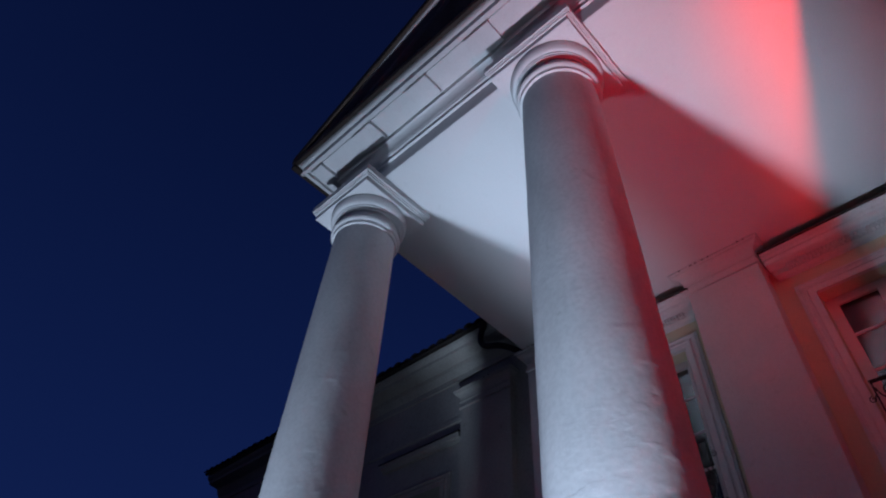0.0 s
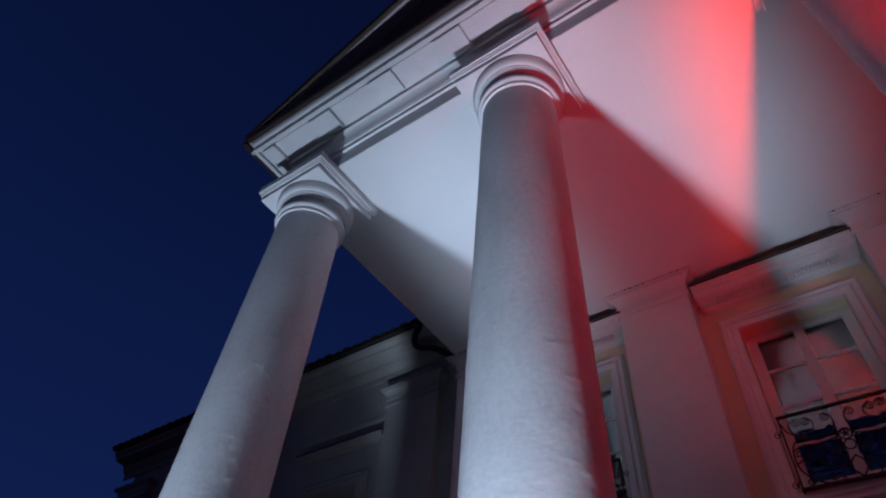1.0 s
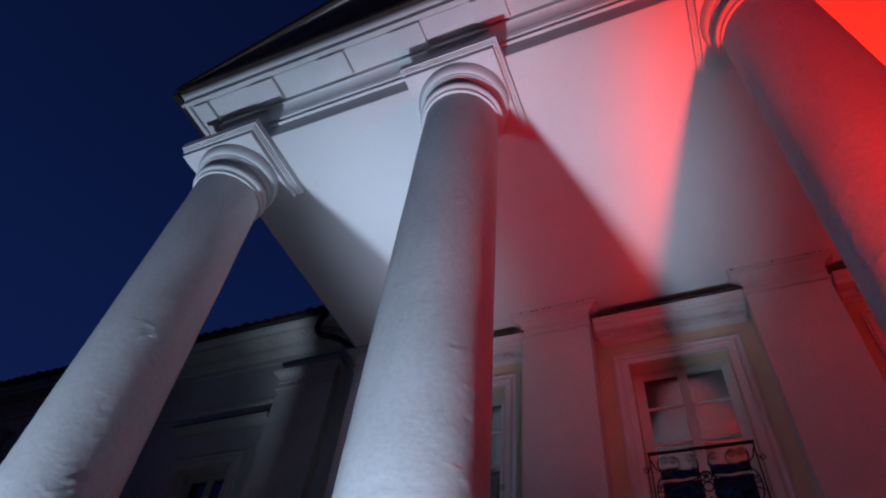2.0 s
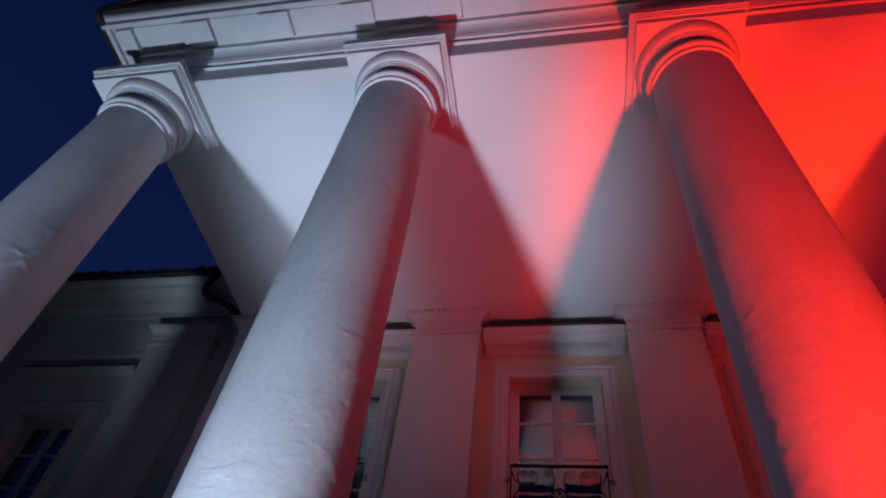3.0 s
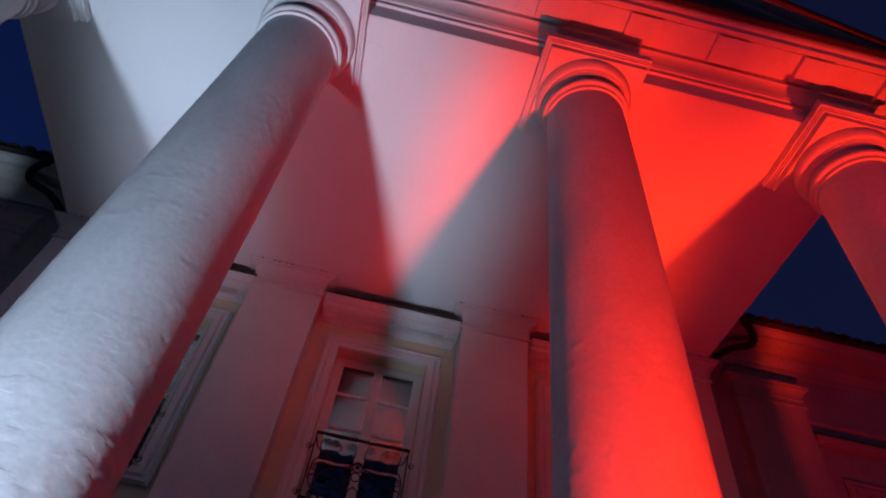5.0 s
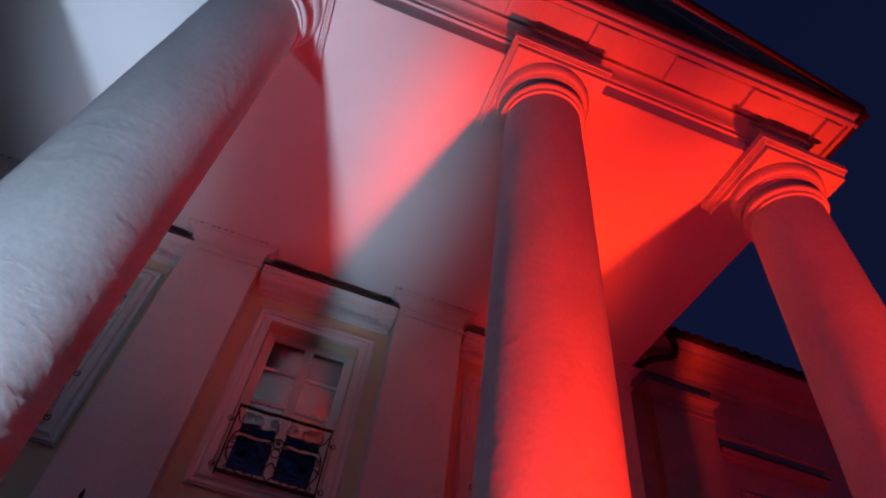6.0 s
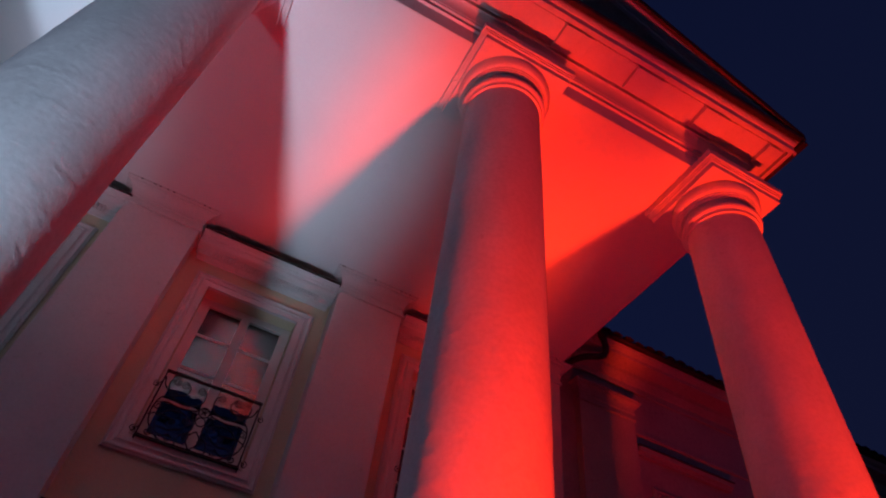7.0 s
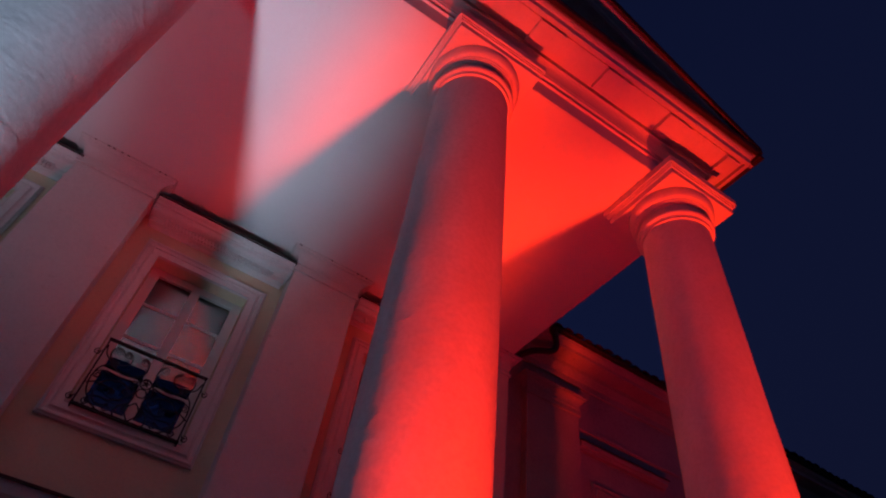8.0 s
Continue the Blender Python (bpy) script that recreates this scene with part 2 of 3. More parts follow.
def shaft_mesh(cx, seed):
    """The plastered shaft: hand-trowelled, with shallow ripples, lumps and one rough day joint."""
    bm = bmesh.new()
    seg, rows = 150, 500
    off = Vector((seed * 7.3, seed * 3.1, 0))
    joint, crack = ((3.3, 0.5), (4.02, 0.6), (3.0, 0.15), (2.9, 0.5))[seed - 1]
    rings = []
    for i in range(rows + 1):
        z = 0.55 + (7.06 - 0.55) * i / rows
        r0 = shaft_radius(z)
        ring = []
        for k in range(seg):
            a = 2 * math.pi * k / seg
            c, s = math.cos(a), math.sin(a)
            p = Vector((c * 0.4, s * 0.4, z))
            d = 0.0030 * noise.noise(p * 1.6 + off) + 0.0005 * noise.noise(p * 6 + off)
            worn = noise.noise(Vector((p.x * 1.6, p.y * 1.6, z * 0.9)) + off * 3)
            worn = min(1.0, max(0.15, 2.2 * worn + 0.35))
            ridge = 1 - abs(noise.noise(Vector((p.x * 9, p.y * 9, z * 6)) + off * 2))
            d += (1.7, 1.05, 0.7, 1.1)[seed - 1] * worn * (0.0015 * ridge ** 9 + 0.0005 * noise.noise(p * 17 + off) + 0.0003 * noise.noise(p * 29 + off))
            pit = noise.noise(p * 24 + off)
            d -= 0.0034 * max(0.0, pit - 0.42)
            zj = joint + 0.10 * noise.noise(Vector((c * 1.1, s * 1.1, seed)) * 1.3) + 0.02 * noise.noise(Vector((c * 6, s * 6, seed)))
            e = z - zj
            d += crack * 0.0030 * math.exp(-(e / 0.014) ** 2) * max(0.0, 0.35 + 1.6 * noise.noise(Vector((c * 3, s * 3, seed + 5))))
            ring.append(bm.verts.new((cx + (r0 + d) * c, AXIS + (r0 + d) * s, z)))
        rings.append(ring)
    for lo, hi in zip(rings, rings[1:]):
        for k in range(seg):
            bm.faces.new((lo[k], lo[(k + 1) % seg], hi[(k + 1) % seg], hi[k]))
    bm.faces.new(rings[0][::-1])
    bm.faces.new(rings[-1])
    return bm


def column(cx, seed, label):
    col = thing("column", label, "column", "portico columns")
    part("plinth", block(cx - 0.58, cx + 0.58, AXIS - 0.58, AXIS + 0.58, GROUND, 0.25, bevel=0.012), M_CAP, col)
    base = [(0.40, 0.25)] + arc(0.52, 0.25, 0.56, 0.33, 1) + arc(0.56, 0.33, 0.50, 0.42, -1) + [(0.47, 0.44), (0.46, 0.47)] + arc(0.46, 0.47, 0.43, 0.551, -1)
    part("base", lathe(base, cx, AXIS), M_CAP, col, smooth=True)
    part("shaft", shaft_mesh(cx, seed), M_COLUMN, col, smooth=True)
    ring = [(0.30, 7.058), (0.350, 7.058), (0.352, 7.098), (0.357, 7.101)] + [(0.357 + 0.022 * math.sin(a), 7.141 - 0.036 * math.cos(a)) for a in (math.pi * k / 8 for k in range(9))] + [(0.30, 7.182)]
    part("astragal", lathe(ring, cx, AXIS), M_CAP, col, smooth=True)
    part("neck", lathe([(0.33, 7.16), (0.333, 7.18), (0.338, 7.288)], cx, AXIS), M_CAP, col, smooth=True)
    ech = [(0.30, 7.282), (0.368, 7.282), (0.370, 7.306), (0.378, 7.308), (0.380, 7.326)] + arc(0.382, 7.328, 0.425, 7.41, 1, 8) + [(0.428, 7.44), (0.418, 7.458), (0.30, 7.458)]
    part("echinus", lathe(ech, cx, AXIS), M_CAP, col, smooth=True)
    h = 0.436
    bm = block(cx - h, cx + h, AXIS - h, AXIS + h, 7.455, 7.528, bevel=0.004)
    ab = part("abacus", bm, M_CAP, col)
    for k, (o, z0, z1) in enumerate(((0.452, 7.5285, 7.553), (0.462, 7.5535, 7.579), (0.477, 7.5795, 7.664))):
        part("moulding", worn_block(cx - o, cx + o, AXIS - o, AXIS + o, z0, z1), M_CAP, ab)
    return col


for k, (cx, where) in enumerate(zip(COLS, ("white light at the open corner", "white light beside the middle bay", "red light beside the middle bay", "red light at the open corner"))):
    column(cx, k + 1, "round white plastered column with a square-topped capital, in " + where)

# ---------------------------------------------------------------- portico ceiling and entablature
tagged(part("ceiling", block(-4.12, 4.12, 0.262, 3.99, CEIL, CEIL + 0.12), M_CEIL), "flat white painted portico ceiling", "ceiling", kind="structure")

ent = thing("entablature", "white stucco entablature with block-lined cornice over the columns", "entablature", kind="structure")
HX, FY = 4.09, 0.25
archi = [(-0.4, 7.674), (0.0, 7.674), (0.0, 7.915), (0.028, 7.918), (0.028, 7.945), (0.012, 7.950), (0.012, 8.005), (0.040, 8.008), (0.040, 8.045)] + \
        arc(0.045, 8.048, 0.115, 8.20, -1, 7) + [(0.115, 8.225), (0.105, 8.23), (0.105, 8.33), (-0.4, 8.33)]
part("architrave", around(archi, HX + 0.045, FY, 3.98), M_CAP, ent)
corn = [(-0.4, 8.322), (0.385, 8.322), (0.385, 8.352), (0.410, 8.352), (0.410, 8.300), (0.455, 8.300), (0.458, 8.40)] + arc(0.462, 8.402, 0.505, 8.47, 1, 5) + [(0.508, 8.50), (-0.4, 8.52)]
part("cornice", around(corn, HX, FY, 3.98), M_CAP, ent)
part("flashing", around([(-0.4, 8.521), (0.510, 8.505), (0.512, 8.46), (0.56, 8.455), (0.575, 8.49), (0.572, 8.535), (-0.4, 8.56)], HX, FY, 3.98), M_FLASH, ent)
for s in (-1, 1):
    part("verge_board", block(*sorted((s * 4.602, s * 4.672)), -0.31, 3.97, 8.395, 8.452, bevel=0.004), M_FLASH, ent)
    for k in range(5):
        a = 0.712 + 0.882 * k
        b = min(a + 0.33, 4.43)
        x0, x1 = sorted((s * a, s * b))
        part("mutule", block(x0, x1, -0.145, 0.124, 8.258, 8.3215, bevel=0.004), M_CAP, ent)
part("mutule", block(-0.165, 0.165, -0.145, 0.124, 8.258, 8.3215, bevel=0.004), M_CAP, ent)

# pediment with its raking cornices
SLOPE = math.atan(0.622)
ped = thing("pediment", "triangular white gable over the columns with a tiled roof edge", "gable", kind="structure")
bm = bmesh.new()
tri = [(-4.3, 8.56), (4.3, 8.56), (0, 8.56 + 4.3 * 0.622)]
fr_, bk = ([bm.verts.new((x, y, z)) for x, z in tri] for y in (0.27, 0.5))
bm.faces.new(fr_), bm.faces.new(bk[::-1])
for i in range(3):
    bm.faces.new((fr_[i], fr_[(i + 1) % 3], bk[(i + 1) % 3], bk[i]))
part("tympanum", bm, M_PIL, ped)


def raking(profile, s, name, mat, x_out=4.64, z_out=8.315):
    """A moulding of (y, height over the slope) that climbs from the corner to the ridge on the side s."""
    bm = bmesh.new()
    run = math.tan(SLOPE)
    ends = []
    for x in (x_out, 0.0):
        ends.append([bm.verts.new((s * x, y, z_out + (x_out - x) * run + n / math.cos(SLOPE))) for y, n in profile])
    k = len(profile)
    for i in range(k):
        bm.faces.new((ends[0][i], ends[0][(i + 1) % k], ends[1][(i + 1) % k], ends[1][i]))
    bm.faces.new(ends[0][::-1]), bm.faces.new(ends[1])
    return part(name, bm, mat, ped)


for s in (-1, 1):
    raking([(0.28, 0.085), (-0.13, 0.085), (-0.135, 0.16), (0.28, 0.16)], s, "raking_soffit", M_SOFFIT)
    raking([(-0.136, 0.060), (-0.175, 0.055), (-0.182, 0.085), (-0.235, 0.09), (-0.275, 0.105), (-0.283, 0.165), (-0.136, 0.165)], s, "raking_moulding", M_CAP)
    raking([(-0.284, 0.135), (-0.322, 0.125), (-0.324, 0.168), (-0.284, 0.168)], s, "verge_board", M_WOOD)
    raking([(4.6, 0.17), (-0.325, 0.17), (-0.335, 0.15), (-0.34, 0.20), (4.6, 0.22)], s, "roof", M_TILE)

# ---------------------------------------------------------------- main wall
BAYS = (-2.58, 0.018, 2.65)
OW, OZ0, OZ1 = 0.538, 4.985, 6.858          # half width, sill and head of the openings
WINGS = (-11.7, -9.1, -6.5, 6.5, 9.1, 11.7)
DROP = 0.46                               # the wing windows sit lower
holes = [(c - OW, c + OW, OZ0, OZ1) for c in BAYS]
wall("wall_portico", -4.14, 4.14, WALL, WALL + 0.45, 0, 8.5, holes, M_WALL, "pale yellow plastered back wall of the portico")
for s, nm in ((-1, "wall_west"), (1, "wall_east")):
    a, b = sorted((s * 4.14, s * 12.5))
    wall(nm, a, b, WALL + 0.05, WALL + 0.45, 0, 8.45, [(c - 0.46, c + 0.46, OZ0 - DROP, OZ1 - DROP) for c in WINGS if a < c < b], M_WING, "weathered plastered side wing wall, its colour toned down for the dark")
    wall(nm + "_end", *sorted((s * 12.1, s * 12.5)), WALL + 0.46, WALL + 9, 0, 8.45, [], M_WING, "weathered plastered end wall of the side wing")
wall("wall_back", -12.5, 12.5, WALL + 9, WALL + 9.3, 0, 8.45, [], M_PIL, "plain plastered back wall")


def pilaster(cx, half, z1, y, cap, group, label, M_PIL=M_PIL):
    """A flat pier with a moulded cap that curves out under the ceiling."""
    pil = thing("pilaster", label, "pilaster", group, "structure")
    part("shaft", block(cx - half, cx + half, y, WALL + 0.06, GROUND, z1 - 0.315, bevel=0.006), M_PIL, pil)
    rows = [(-0.05, z1 - 0.3145), (0.022, z1 - 0.314), (0.026, z1 - 0.285), (0.004, z1 - 0.282), (0.004, z1 - 0.205), (0.016, z1 - 0.202), (0.018, z1 - 0.188), (0.006, z1 - 0.185)]
    rows += arc(0.008, z1 - 0.183, cap * 0.8, z1 - 0.065, -1, 6)[:-1] + [(cap * 0.82, z1 - 0.06), (cap * 0.86, z1 - 0.035), (cap, z1 - 0.03), (cap, z1 - 0.004)]
    bm = around(rows, half, y, WALL + 0.06)
    bmesh.ops.translate(bm, verts=bm.verts, vec=(cx, 0, 0))
    part("capital", bm, M_PIL, pil)
    # chipped plaster along the top of the cap
    for k in range(7):
        x = cx + (half + cap) * (-0.9 + 1.8 * random.random())
        chip = block(x - random.uniform(0.006, 0.018), x + random.uniform(0.006, 0.018), y - cap - 0.0025, y - cap + 0.004, z1 - random.uniform(0.020, 0.028), z1 - random.uniform(0.006, 0.012))
        part("chip", chip, M_CHIP, pil)
    return pil


for cx in (-1.31, 1.32):
    pilaster(cx, 0.425, CEIL, 3.71, 0.13, "wall pilasters", "flat white plastered wall pilaster with a curved cap")
for cx in (-3.72, 3.72):
    pilaster(cx, 0.425, CEIL, 3.71, 0.13, "wall pilasters", "flat white plastered corner pilaster with a curved cap")
for cx in (-12.1, -5.12, 5.12, 12.1):
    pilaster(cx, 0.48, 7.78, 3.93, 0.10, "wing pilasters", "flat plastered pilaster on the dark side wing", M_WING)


def spiral(cx, cz, r, turns, start, hand, y, n=26):
    pts = []
    for k in range(n + 1):
        f = k / n
        a = start + hand * 2 * math.pi * turns * f
        q = r * (1 - 0.78 * f)
        pts.append((cx + q * math.cos(a), y, cz + q * math.sin(a)))
    return pts


def swing(pts, n=5):
    """A smooth line through the points."""
    pts = [Vector(p) for p in pts]
    out = []
    for k in range(len(pts) - 1):
        a, b, c, d = pts[max(k - 1, 0)], pts[k], pts[k + 1], pts[min(k + 2, len(pts) - 1)]
        for f in (q / n for q in range(n)):
            out.append(0.5 * (2 * b + (c - a) * f + (2 * a - 5 * b + 4 * c - d) * f * f + (3 * b - a - 3 * c + d) * f ** 3))
    return out + [pts[-1]]


# one half of the guard: scroll eyes (across, up, radius, turn) and the bars between them
SCROLLS = ((0.360, 0.640, 0.042, 1), (0.268, 0.634, 0.042, -1), (0.098, 0.632, 0.044, -1), (0.405, 0.070, 0.040, 1), (0.345, 0.500, 0.040, 1),
           (0.425, 0.345, 0.040, -1), (0.130, 0.285, 0.040, 1), (0.215, 0.075, 0.040, -1), (0.245, 0.225, 0.034, 1), (0.070, 0.130, 0.034, -1))
BARS = (((0.365, 0.682), (0.415, 0.64), (0.41, 0.56), (0.34, 0.475), (0.23, 0.435), (0.12, 0.455), (0.055, 0.52), (0.055, 0.62), (0.098, 0.676)),
        ((0.268, 0.676), (0.215, 0.62), (0.235, 0.54), (0.33, 0.50), (0.43, 0.44), (0.465, 0.32), (0.445, 0.18), (0.37, 0.08), (0.27, 0.024)),
        ((0.345, 0.540), (0.40, 0.53), (0.455, 0.58), (0.478, 0.66)),
        ((0.0, 0.48), (0.07, 0.43), (0.085, 0.35), (0.05, 0.28), (0.06, 0.20), (0.12, 0.14), (0.15, 0.07), (0.13, 0.024)),
        ((0.052, 0.43), (0.14, 0.405), (0.26, 0.395), (0.36, 0.41), (0.425, 0.385)),
        ((0.130, 0.325), (0.20, 0.355), (0.32, 0.33), (0.385, 0.23), (0.36, 0.12), (0.29, 0.075), (0.215, 0.115)),
        ((0.478, 0.235), (0.40, 0.275), (0.31, 0.265), (0.245, 0.259)),
        ((0.046, 0.325), (0.10, 0.245), (0.165, 0.18), (0.25, 0.145), (0.33, 0.15), (0.405, 0.11)),
        ((0.0, 0.22), (0.045, 0.17), (0.055, 0.10), (0.0, 0.024)))


def railing(cx, z0, y):
    """A shallow wrought-iron window guard with scrolls."""
    rail = thing("window_railing", "black wrought-iron scrolled window guard", "railing", "window railings")
    w, zt = 0.49, z0 + 0.72
    part("top_rail", block(cx - w - 0.012, cx + w + 0.012, y - 0.02, y + 0.02, zt, zt + 0.020, bevel=0.003), M_IRON, rail)
    part("bottom_rail", block(cx - w - 0.012, cx + w + 0.012, y - 0.02, y + 0.02, z0, z0 + 0.024, bevel=0.003), M_IRON, rail)

    def iron(line, r, s=1):
        part("scroll", tube([(cx + s * u, y, z0 + v) for u, v in ((p[0], p[1]) for p in line)], r), M_IRON, rail)

    for s in (-1, 1):
        part("post", tube([(cx + s * w, y, z0 - 0.03), (cx + s * w, y, zt)], 0.008), M_IRON, rail)
        for v in (0.60, 0.10):
            part("stay", tube([(cx + s * w, y, z0 + v), (cx + s * (w + 0.025), y + 0.05, z0 + v), (cx + s * (w + 0.052), y + 0.12, z0 + v)], 0.006), M_IRON, rail)
            part("stay_scroll", tube(spiral(cx + s * (w + 0.042), z0 + v - 0.036, 0.036, 1.2, math.pi / 2, -s, y + 0.01), 0.005), M_IRON, rail)
        for u, v, r, hand in SCROLLS:
            part("scroll", tube(spiral(cx + s * u, z0 + v, r, 1.5, math.pi / 2, s * hand, y), 0.0062), M_IRON, rail)
        for line in BARS:
            iron(swing([(u, v, 0) for u, v in line]), 0.0074, s)
    for v, r in ((0.43, 0.052), (0.325, 0.046)):
        part("ring", tube([(cx + r * math.cos(a), y, z0 + v + r * math.sin(a)) for a in (2 * math.pi * k / 22 for k in range(23))], 0.0072), M_IRON, rail)
    for k in range(5):
        a = 2 * math.pi * k / 5 + 0.3
        part("petal", tube([(cx, y - 0.004, z0 + 0.43), (cx + 0.034 * math.cos(a), y - 0.008, z0 + 0.43 + 0.034 * math.sin(a))], 0.009), M_IRON, rail)
    return rail


NUMBER = [0]
CASING = [(0.182, 0.002), (0.182, 0.030), (0.168, 0.036), (0.160, 0.052), (0.146, 0.054), (0.140, 0.040), (0.122, 0.030), (0.104, 0.034), (0.094, 0.046), (0.090, 0.058), (0.078, 0.060), (0.074, 0.044), (0.012, 0.040), (0.006, 0.050), (0.0005, 0.050), (0.0005, -0.02)]


def surround(cx, half, z0, z1, yw, mat, win):
    """Four mitred lengths of a moulding of (distance from the opening, proud of the wall)."""
    corners = ((-1, z0, -1), (-1, z1, 1), (1, z1, 1), (1, z0, -1))
    for k in range(4):
        bm = bmesh.new()
        ends = []
        for sx, z, sz in (corners[k], corners[(k + 1) % 4]):
            ends.append([bm.verts.new((cx + sx * (half + o), yw - d, z + sz * o)) for o, d in CASING])
        m = len(CASING)
        for i in range(m):
            bm.faces.new((ends[0][i], ends[0][(i + 1) % m], ends[1][(i + 1) % m], ends[1][i]))
        part("surround", bm, mat, win)


def window(cx, dz, yw, label, hood_label, guard, M_PIL=M_PIL, M_FRAME=M_FRAME, OW=OW):
    """A casement in its reveal, its moulded surround and the hood over it."""
    NUMBER[0] += 1
    z0, z1 = OZ0 + dz, OZ1 + dz
    win = thing("window_%d" % NUMBER[0], label, "window", "tall windows", "structure")
    # moulded surround, mitred round all four sides
    surround(cx, OW, z0 - 0.02, z1, yw, M_PIL, win)
    part("window_sill", block(cx - OW, cx + OW, yw - 0.03, yw + 0.22, z0 - 0.0205, z0 - 0.0002, bevel=0.003), M_PIL, win)
    # casement frame
    yf = yw + 0.17
    fr = part("window_frame", block(cx - OW, cx - OW + 0.108, yf, yf + 0.07, z0 - 0.02, z1, bevel=0.004), M_FRAME, win)
    part("jamb", block(cx + OW - 0.108, cx + OW, yf, yf + 0.07, z0 - 0.02, z1, bevel=0.004), M_FRAME, fr)
    part("head", block(cx - OW + 0.108, cx + OW - 0.108, yf, yf + 0.07, z1 - 0.085, z1, bevel=0.004), M_FRAME, fr)
    part("mullion", block(cx - 0.052, cx + 0.052, yf - 0.012, yf + 0.07, z0, z1 - 0.0855, bevel=0.006), M_FRAME, fr)
    part("bottom_rail", block(cx - OW + 0.108, cx + OW - 0.108, yf, yf + 0.065, z0 - 0.02, z0 + 0.13, bevel=0.004), M_FRAME, fr)
    rows = [z0 + 0.13, z0 + 0.518, z0 + 0.938, z0 + 1.379, z1 - 0.085]
    for s in (-1, 1):
        a, b = sorted((cx + s * 0.0525, cx + s * (OW - 0.1085)))
        for za, zb in zip(rows, rows[1:]):
            if zb < z1 - 0.1:
                part("glazing_bar", block(a, b, yf + 0.012, yf + 0.05, zb - 0.016, zb + 0.016, bevel=0.004), M_FRAME, fr)
            bm = block(a, b, yf + 0.03, yf + 0.034, za + 0.0165, zb - 0.0165)
            for v in bm.verts:        # old panes lean out a little at the top
                v.co.y -= 0.019 * (v.co.z - (za + zb) / 2)
            pane = part("pane", bm, M_GLASS, win)
            pane.visible_shadow = False
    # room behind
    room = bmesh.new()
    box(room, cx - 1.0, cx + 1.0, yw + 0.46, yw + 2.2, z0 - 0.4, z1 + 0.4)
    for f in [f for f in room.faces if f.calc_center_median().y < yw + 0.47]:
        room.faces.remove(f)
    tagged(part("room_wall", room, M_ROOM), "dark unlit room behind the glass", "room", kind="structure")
    # hood: dentil band, cornice, dark sheet metal on top
    hood = thing("window_hood", hood_label, "hood", "window hoods", "structure")
    hz = 7.43 + dz + (0.0 if guard else 0.13)
    if not guard:
        part("cornice", prism([(yw + 0.001, hz - 0.10), (yw - 0.06, hz - 0.10), (yw - 0.075, hz - 0.07), (yw - 0.11, hz - 0.06), (yw - 0.125, hz), (yw + 0.001, hz + 0.015)], cx - 0.86, cx + 0.86), M_PIL, hood)
        part("flashing", prism([(yw + 0.001, hz + 0.016), (yw - 0.14, hz + 0.001), (yw - 0.142, hz + 0.018), (yw + 0.001, hz + 0.04)], cx - 0.88, cx + 0.88), M_FLASH, hood)
        return win
    prof = [(yw + 0.001, hz - 0.135), (yw - 0.20, hz - 0.135), (yw - 0.225, hz - 0.128), (yw - 0.235, hz - 0.115), (yw - 0.24, hz - 0.07)]
    prof += [(yw - 0.262, hz - 0.064), (yw - 0.272, hz - 0.04), (yw - 0.305, hz - 0.02), (yw - 0.312, hz), (yw + 0.001, hz + 0.015)]
    part("cornice", prism(prof, cx - 0.858, cx + 0.858), M_PIL, hood)
    part("dentil_band", prism([(yw + 0.001, hz - 0.222), (yw - 0.02, hz - 0.222), (yw - 0.04, hz - 0.206), (yw - 0.10, hz - 0.200), (yw - 0.105, hz - 0.1355), (yw + 0.001, hz - 0.1355)], cx - 0.83, cx + 0.83), M_PIL, hood)
    part("flashing", prism([(yw + 0.001, hz + 0.016), (yw - 0.330, hz + 0.001), (yw - 0.332, hz + 0.014), (yw + 0.001, hz + 0.036)], cx - 0.868, cx + 0.868), M_FLASH, hood)
    teeth = block(-0.0125, 0.0125, yw - 0.150, yw - 0.104, hz - 0.195, hz - 0.1365).copy()
    first = None
    for k in range(34):
        x = cx - 0.66 + 1.32 * k / 33
        if first is None:
            first = part("dentil", teeth, M_PIL, hood)
            first.location.x = x
        else:
            d = new("dentil", first.data)
            d.parent, d.location.x = hood, x
    if guard:
        railing(cx, z0 - 0.045, yw - 0.075)
    return win


for c in BAYS:
    window(c, 0.0, WALL, "tall white casement window reflecting the lit ceiling, in a moulded surround", "white stucco window hood with dentils and dark metal top", True)
# wing frames take the darkened plaster colour too, so they look unlit
for c in WINGS:
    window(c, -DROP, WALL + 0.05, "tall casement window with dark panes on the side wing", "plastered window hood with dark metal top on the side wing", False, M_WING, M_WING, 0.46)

# wall lantern on the pilaster
lan = thing("wall_lantern", "unlit black iron wall lantern with a pointed finial on the pilaster", "lantern")
LX, LY = -1.33, 3.52
part("finial", lathe([(0.004, 4.325), (0.006, 4.32), (0.017, 4.285), (0.020, 4.262), (0.010, 4.232), (0.009, 4.225), (0.024, 4.212), (0.030, 4.195), (0.024, 4.178), (0.018, 4.172)][::-1], LX, LY, 16), M_IRON, lan, smooth=True)
part("roof", lathe([(0.135, 4.000), (0.140, 4.012), (0.120, 4.022), (0.095, 4.060), (0.085, 4.105), (0.062, 4.145), (0.026, 4.168), (0.018, 4.1725)], LX, LY, 8), M_IRON, lan)
part("glass", lathe([(0.075, 3.62), (0.112, 3.998)], LX, LY, 8), M_GLASS, lan)
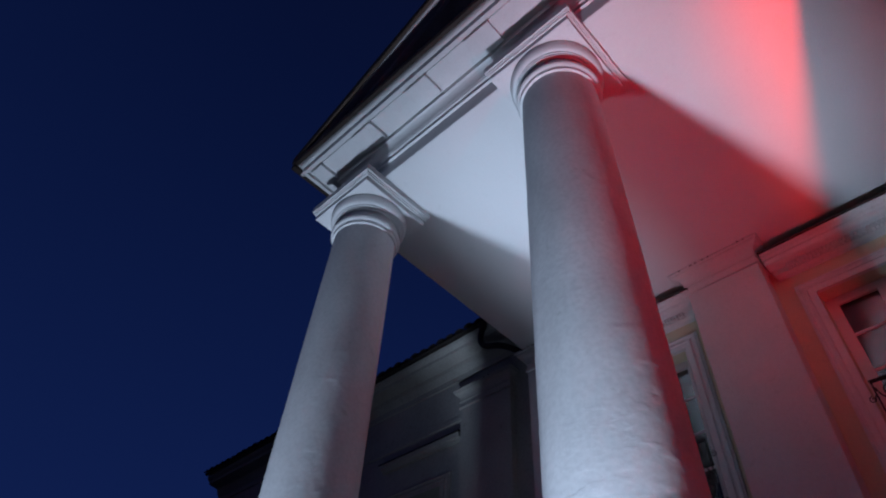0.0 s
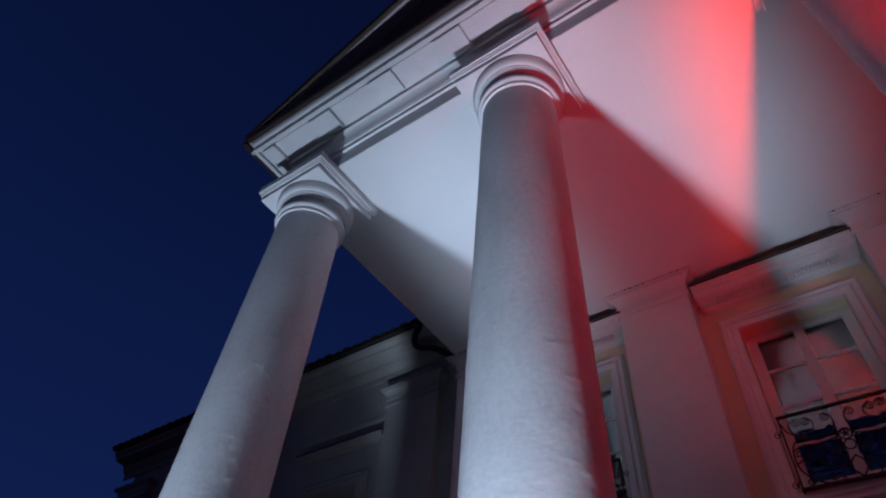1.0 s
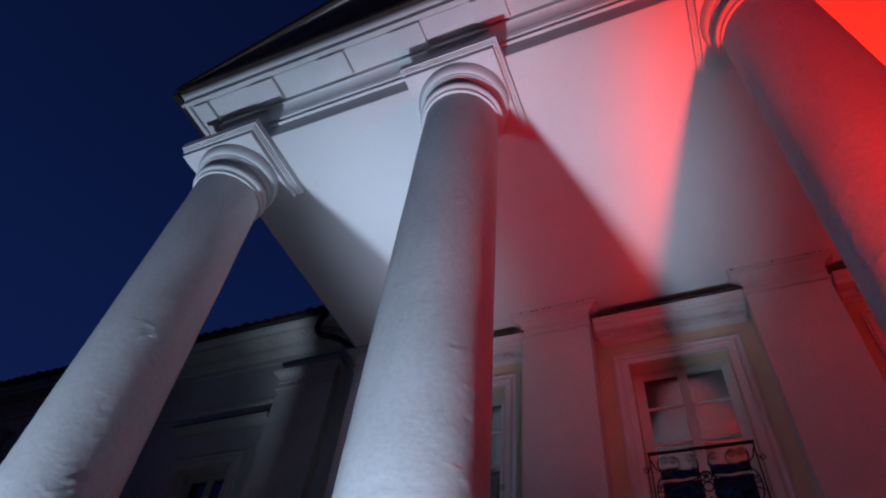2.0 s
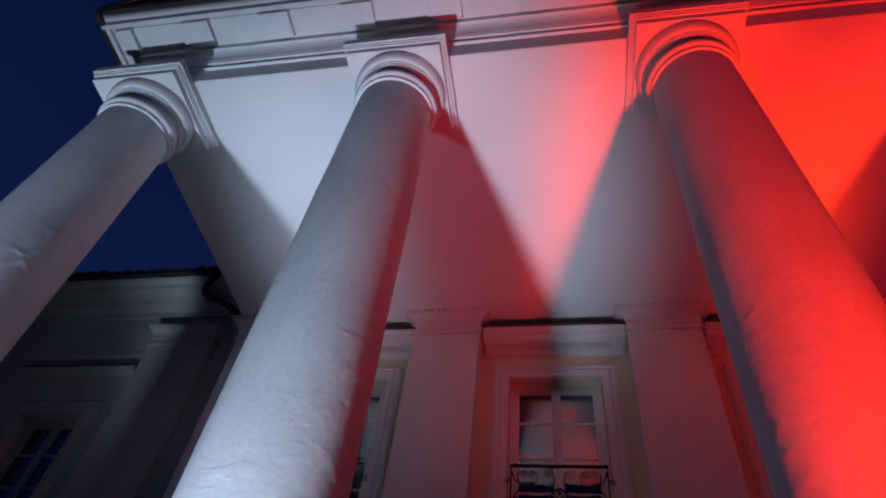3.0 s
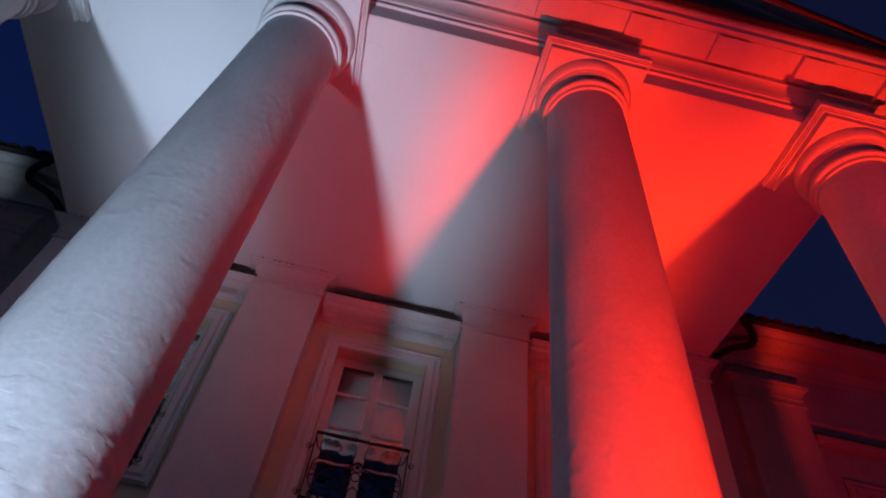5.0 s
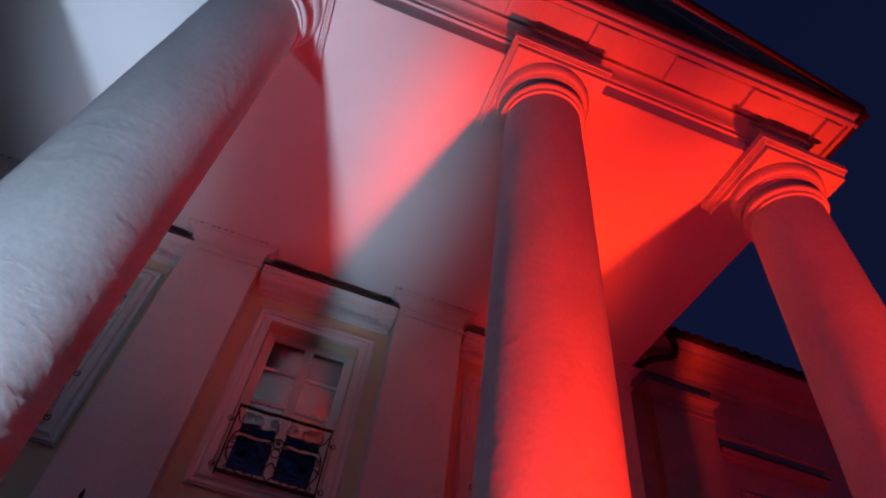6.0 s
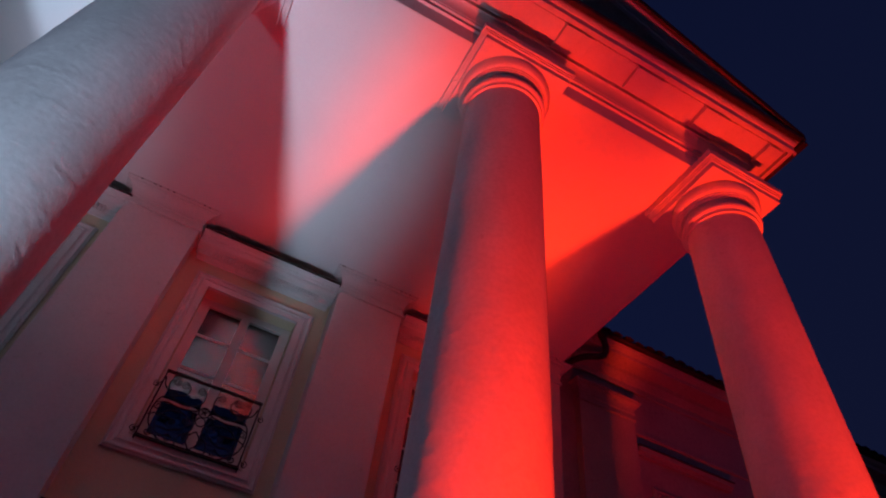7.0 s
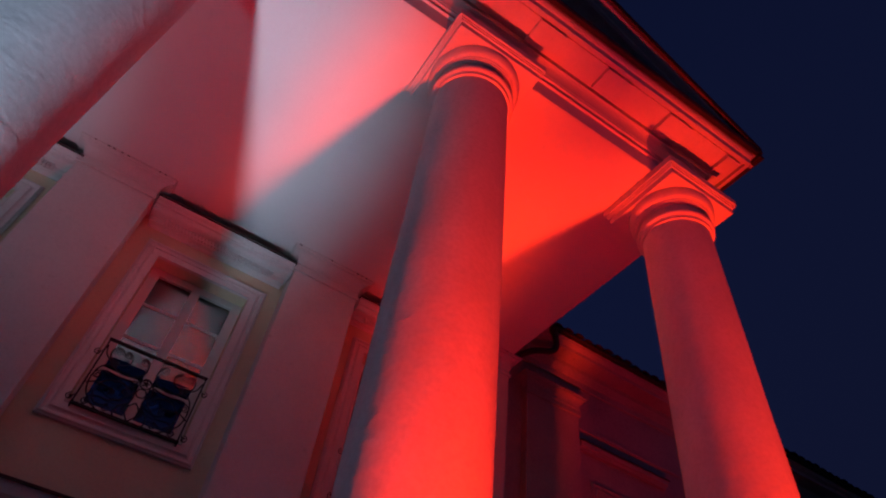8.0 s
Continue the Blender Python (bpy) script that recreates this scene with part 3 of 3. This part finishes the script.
for k in range(8):
    a = 2 * math.pi * k / 8
    part("bar", tube([(LX + 0.079 * math.cos(a), LY + 0.079 * math.sin(a), 3.60), (LX + 0.117 * math.cos(a), LY + 0.117 * math.sin(a), 4.0)], 0.006), M_IRON, lan)
part("base", lathe([(0.012, 3.50), (0.03, 3.53), (0.05, 3.58), (0.085, 3.60), (0.085, 3.618)], LX, LY, 8), M_IRON, lan, smooth=True)
part("arm", tube([(LX, LY, 3.51), (LX, LY + 0.03, 3.44), (LX, LY + 0.12, 3.42), (LX, 3.72, 3.50)], 0.012, 8), M_IRON, lan, smooth=True)
part("back_plate", block(LX - 0.05, LX + 0.05, 3.695, 3.7105, 3.36, 3.64, bevel=0.004), M_IRON, lan)

# string course under the windows
for nm, a, b, y in (("trim_portico", -0.884, 0.894, WALL), ("trim_portico", -3.29, -1.736, WALL), ("trim_portico", 1.746, 3.29, WALL), ("trim_west", -12.5, -4.26, WALL + 0.05), ("trim_east", 4.26, 12.5, WALL + 0.05)):
    st = thing(nm, "plastered string course with dark metal top", "moulding", kind="structure")
    part("moulding", prism([(y + 0.001, 3.98), (y - 0.04, 3.98), (y - 0.05, 4.05), (y - 0.09, 4.08), (y - 0.11, 4.17), (y + 0.001, 4.18)], a, b), M_WING if "west" in nm or "east" in nm else M_PIL, st)
    part("flashing", prism([(y + 0.001, 4.181), (y - 0.13, 4.172), (y - 0.132, 4.195), (y + 0.001, 4.22)], a, b), M_FLASH, st)

# ---------------------------------------------------------------- wing eaves and roofs
for s, nm in ((-1, "west"), (1, "east")):
    a, b = sorted((s * 4.62, s * 12.9))
    y = WALL + 0.05
    ev = thing("eaves_" + nm, "plastered eaves moulding of the dark side wing", "eaves", kind="structure")
    part("moulding", prism([(y + 0.001, 8.10), (y - 0.03, 8.10), (y - 0.035, 8.20), (y - 0.06, 8.22), (y - 0.12, 8.29), (y - 0.14, 8.36), (y - 0.36, 8.39), (y - 0.37, 8.44), (y - 0.43, 8.48), (y - 0.45, 8.53), (y + 0.001, 8.53)], a, b), M_WING, ev)
    part("band", prism([(y + 0.001, 7.36), (y - 0.025, 7.36), (y - 0.03, 7.42), (y + 0.001, 7.44)], *sorted((s * 5.6, s * 12.4))), M_WING, ev)
    roof = thing("roof_" + nm, "dark clay tiled roof of the side wing", "roof", kind="structure")
    pitch = radians(24)
    part("deck", prism([(y - 0.50, 8.532), (y - 0.52, 8.545), (y - 0.52, 8.57), (y + 4.4, 8.57 + 4.92 * math.tan(pitch)), (y + 4.4, 8.52 + 4.92 * math.tan(pitch))], a, b), M_TILE, roof)
    part("deck", prism([(y + 4.401, 8.52 + 4.92 * math.tan(pitch)), (y + 4.401, 8.57 + 4.92 * math.tan(pitch)), (y + 9.3, 8.57), (y + 9.3, 8.52)], a, b), M_TILE, roof)
    tile = bmesh.new()
    rows = []
    for d in (0.0, 0.42):
        for rr in (0.088, 0.068):
            rows.append([tile.verts.new((rr * math.cos(t), d * math.cos(pitch), d * math.sin(pitch) + 0.6 * rr * math.sin(t))) for t in (math.pi * k / 8 for k in range(9))])
    o0, i0, o1, i1 = rows
    for k in range(8):
        tile.faces.new((o0[k], o0[k + 1], o1[k + 1], o1[k]))
        tile.faces.new((i0[k], i1[k], i1[k + 1], i0[k + 1]))
        tile.faces.new((o0[k], i0[k], i0[k + 1], o0[k + 1]))
    first = None
    n = 41
    for k in range(n):
        x = a + 0.09 + (b - a - 0.18) * k / (n - 1)
        if first is None:
            first = ob = part("tile", tile, M_TILE, roof, smooth=True)
        else:
            ob = new("tile", first.data)
            ob.parent = roof
        ob.location = (x, y - 0.56 + random.uniform(-0.012, 0.012), 8.568 + random.uniform(-0.006, 0.006))
    # rain pipe from the end of the eaves to the corner
    pipe = thing("rain_pipe_" + nm, "dark metal rain pipe bent from the eaves to the wall corner", "pipe")
    pts = []
    ctrl = [Vector((s * px, y + py, pz)) for px, py, pz in ((4.88, -0.46, 8.50), (4.94, -0.46, 8.24), (4.84, -0.45, 8.08), (4.56, -0.44, 7.99), (4.34, -0.32, 7.86), (4.24, -0.06, 7.72), (4.235, -0.056, 7.4))]
    for p0, p1, p2 in zip(ctrl, ctrl[1:], ctrl[2:]):
        m0, m1 = (p0 + p1) / 2, (p1 + p2) / 2
        pts += [(1 - f) ** 2 * m0 + 2 * f * (1 - f) * p1 + f * f * m1 for f in (k / 7 for k in range(8))]
    pts = [ctrl[0]] + pts + [Vector((s * 4.235, y - 0.056, 0.1))]
    part("pipe", tube(pts, 0.048, 12), M_FLASH, pipe, smooth=True)
    part("outlet", lathe([(0.055, 8.45), (0.07, 8.48), (0.085, 8.53)], s * 4.88, y - 0.46, 16), M_FLASH, pipe, smooth=True)
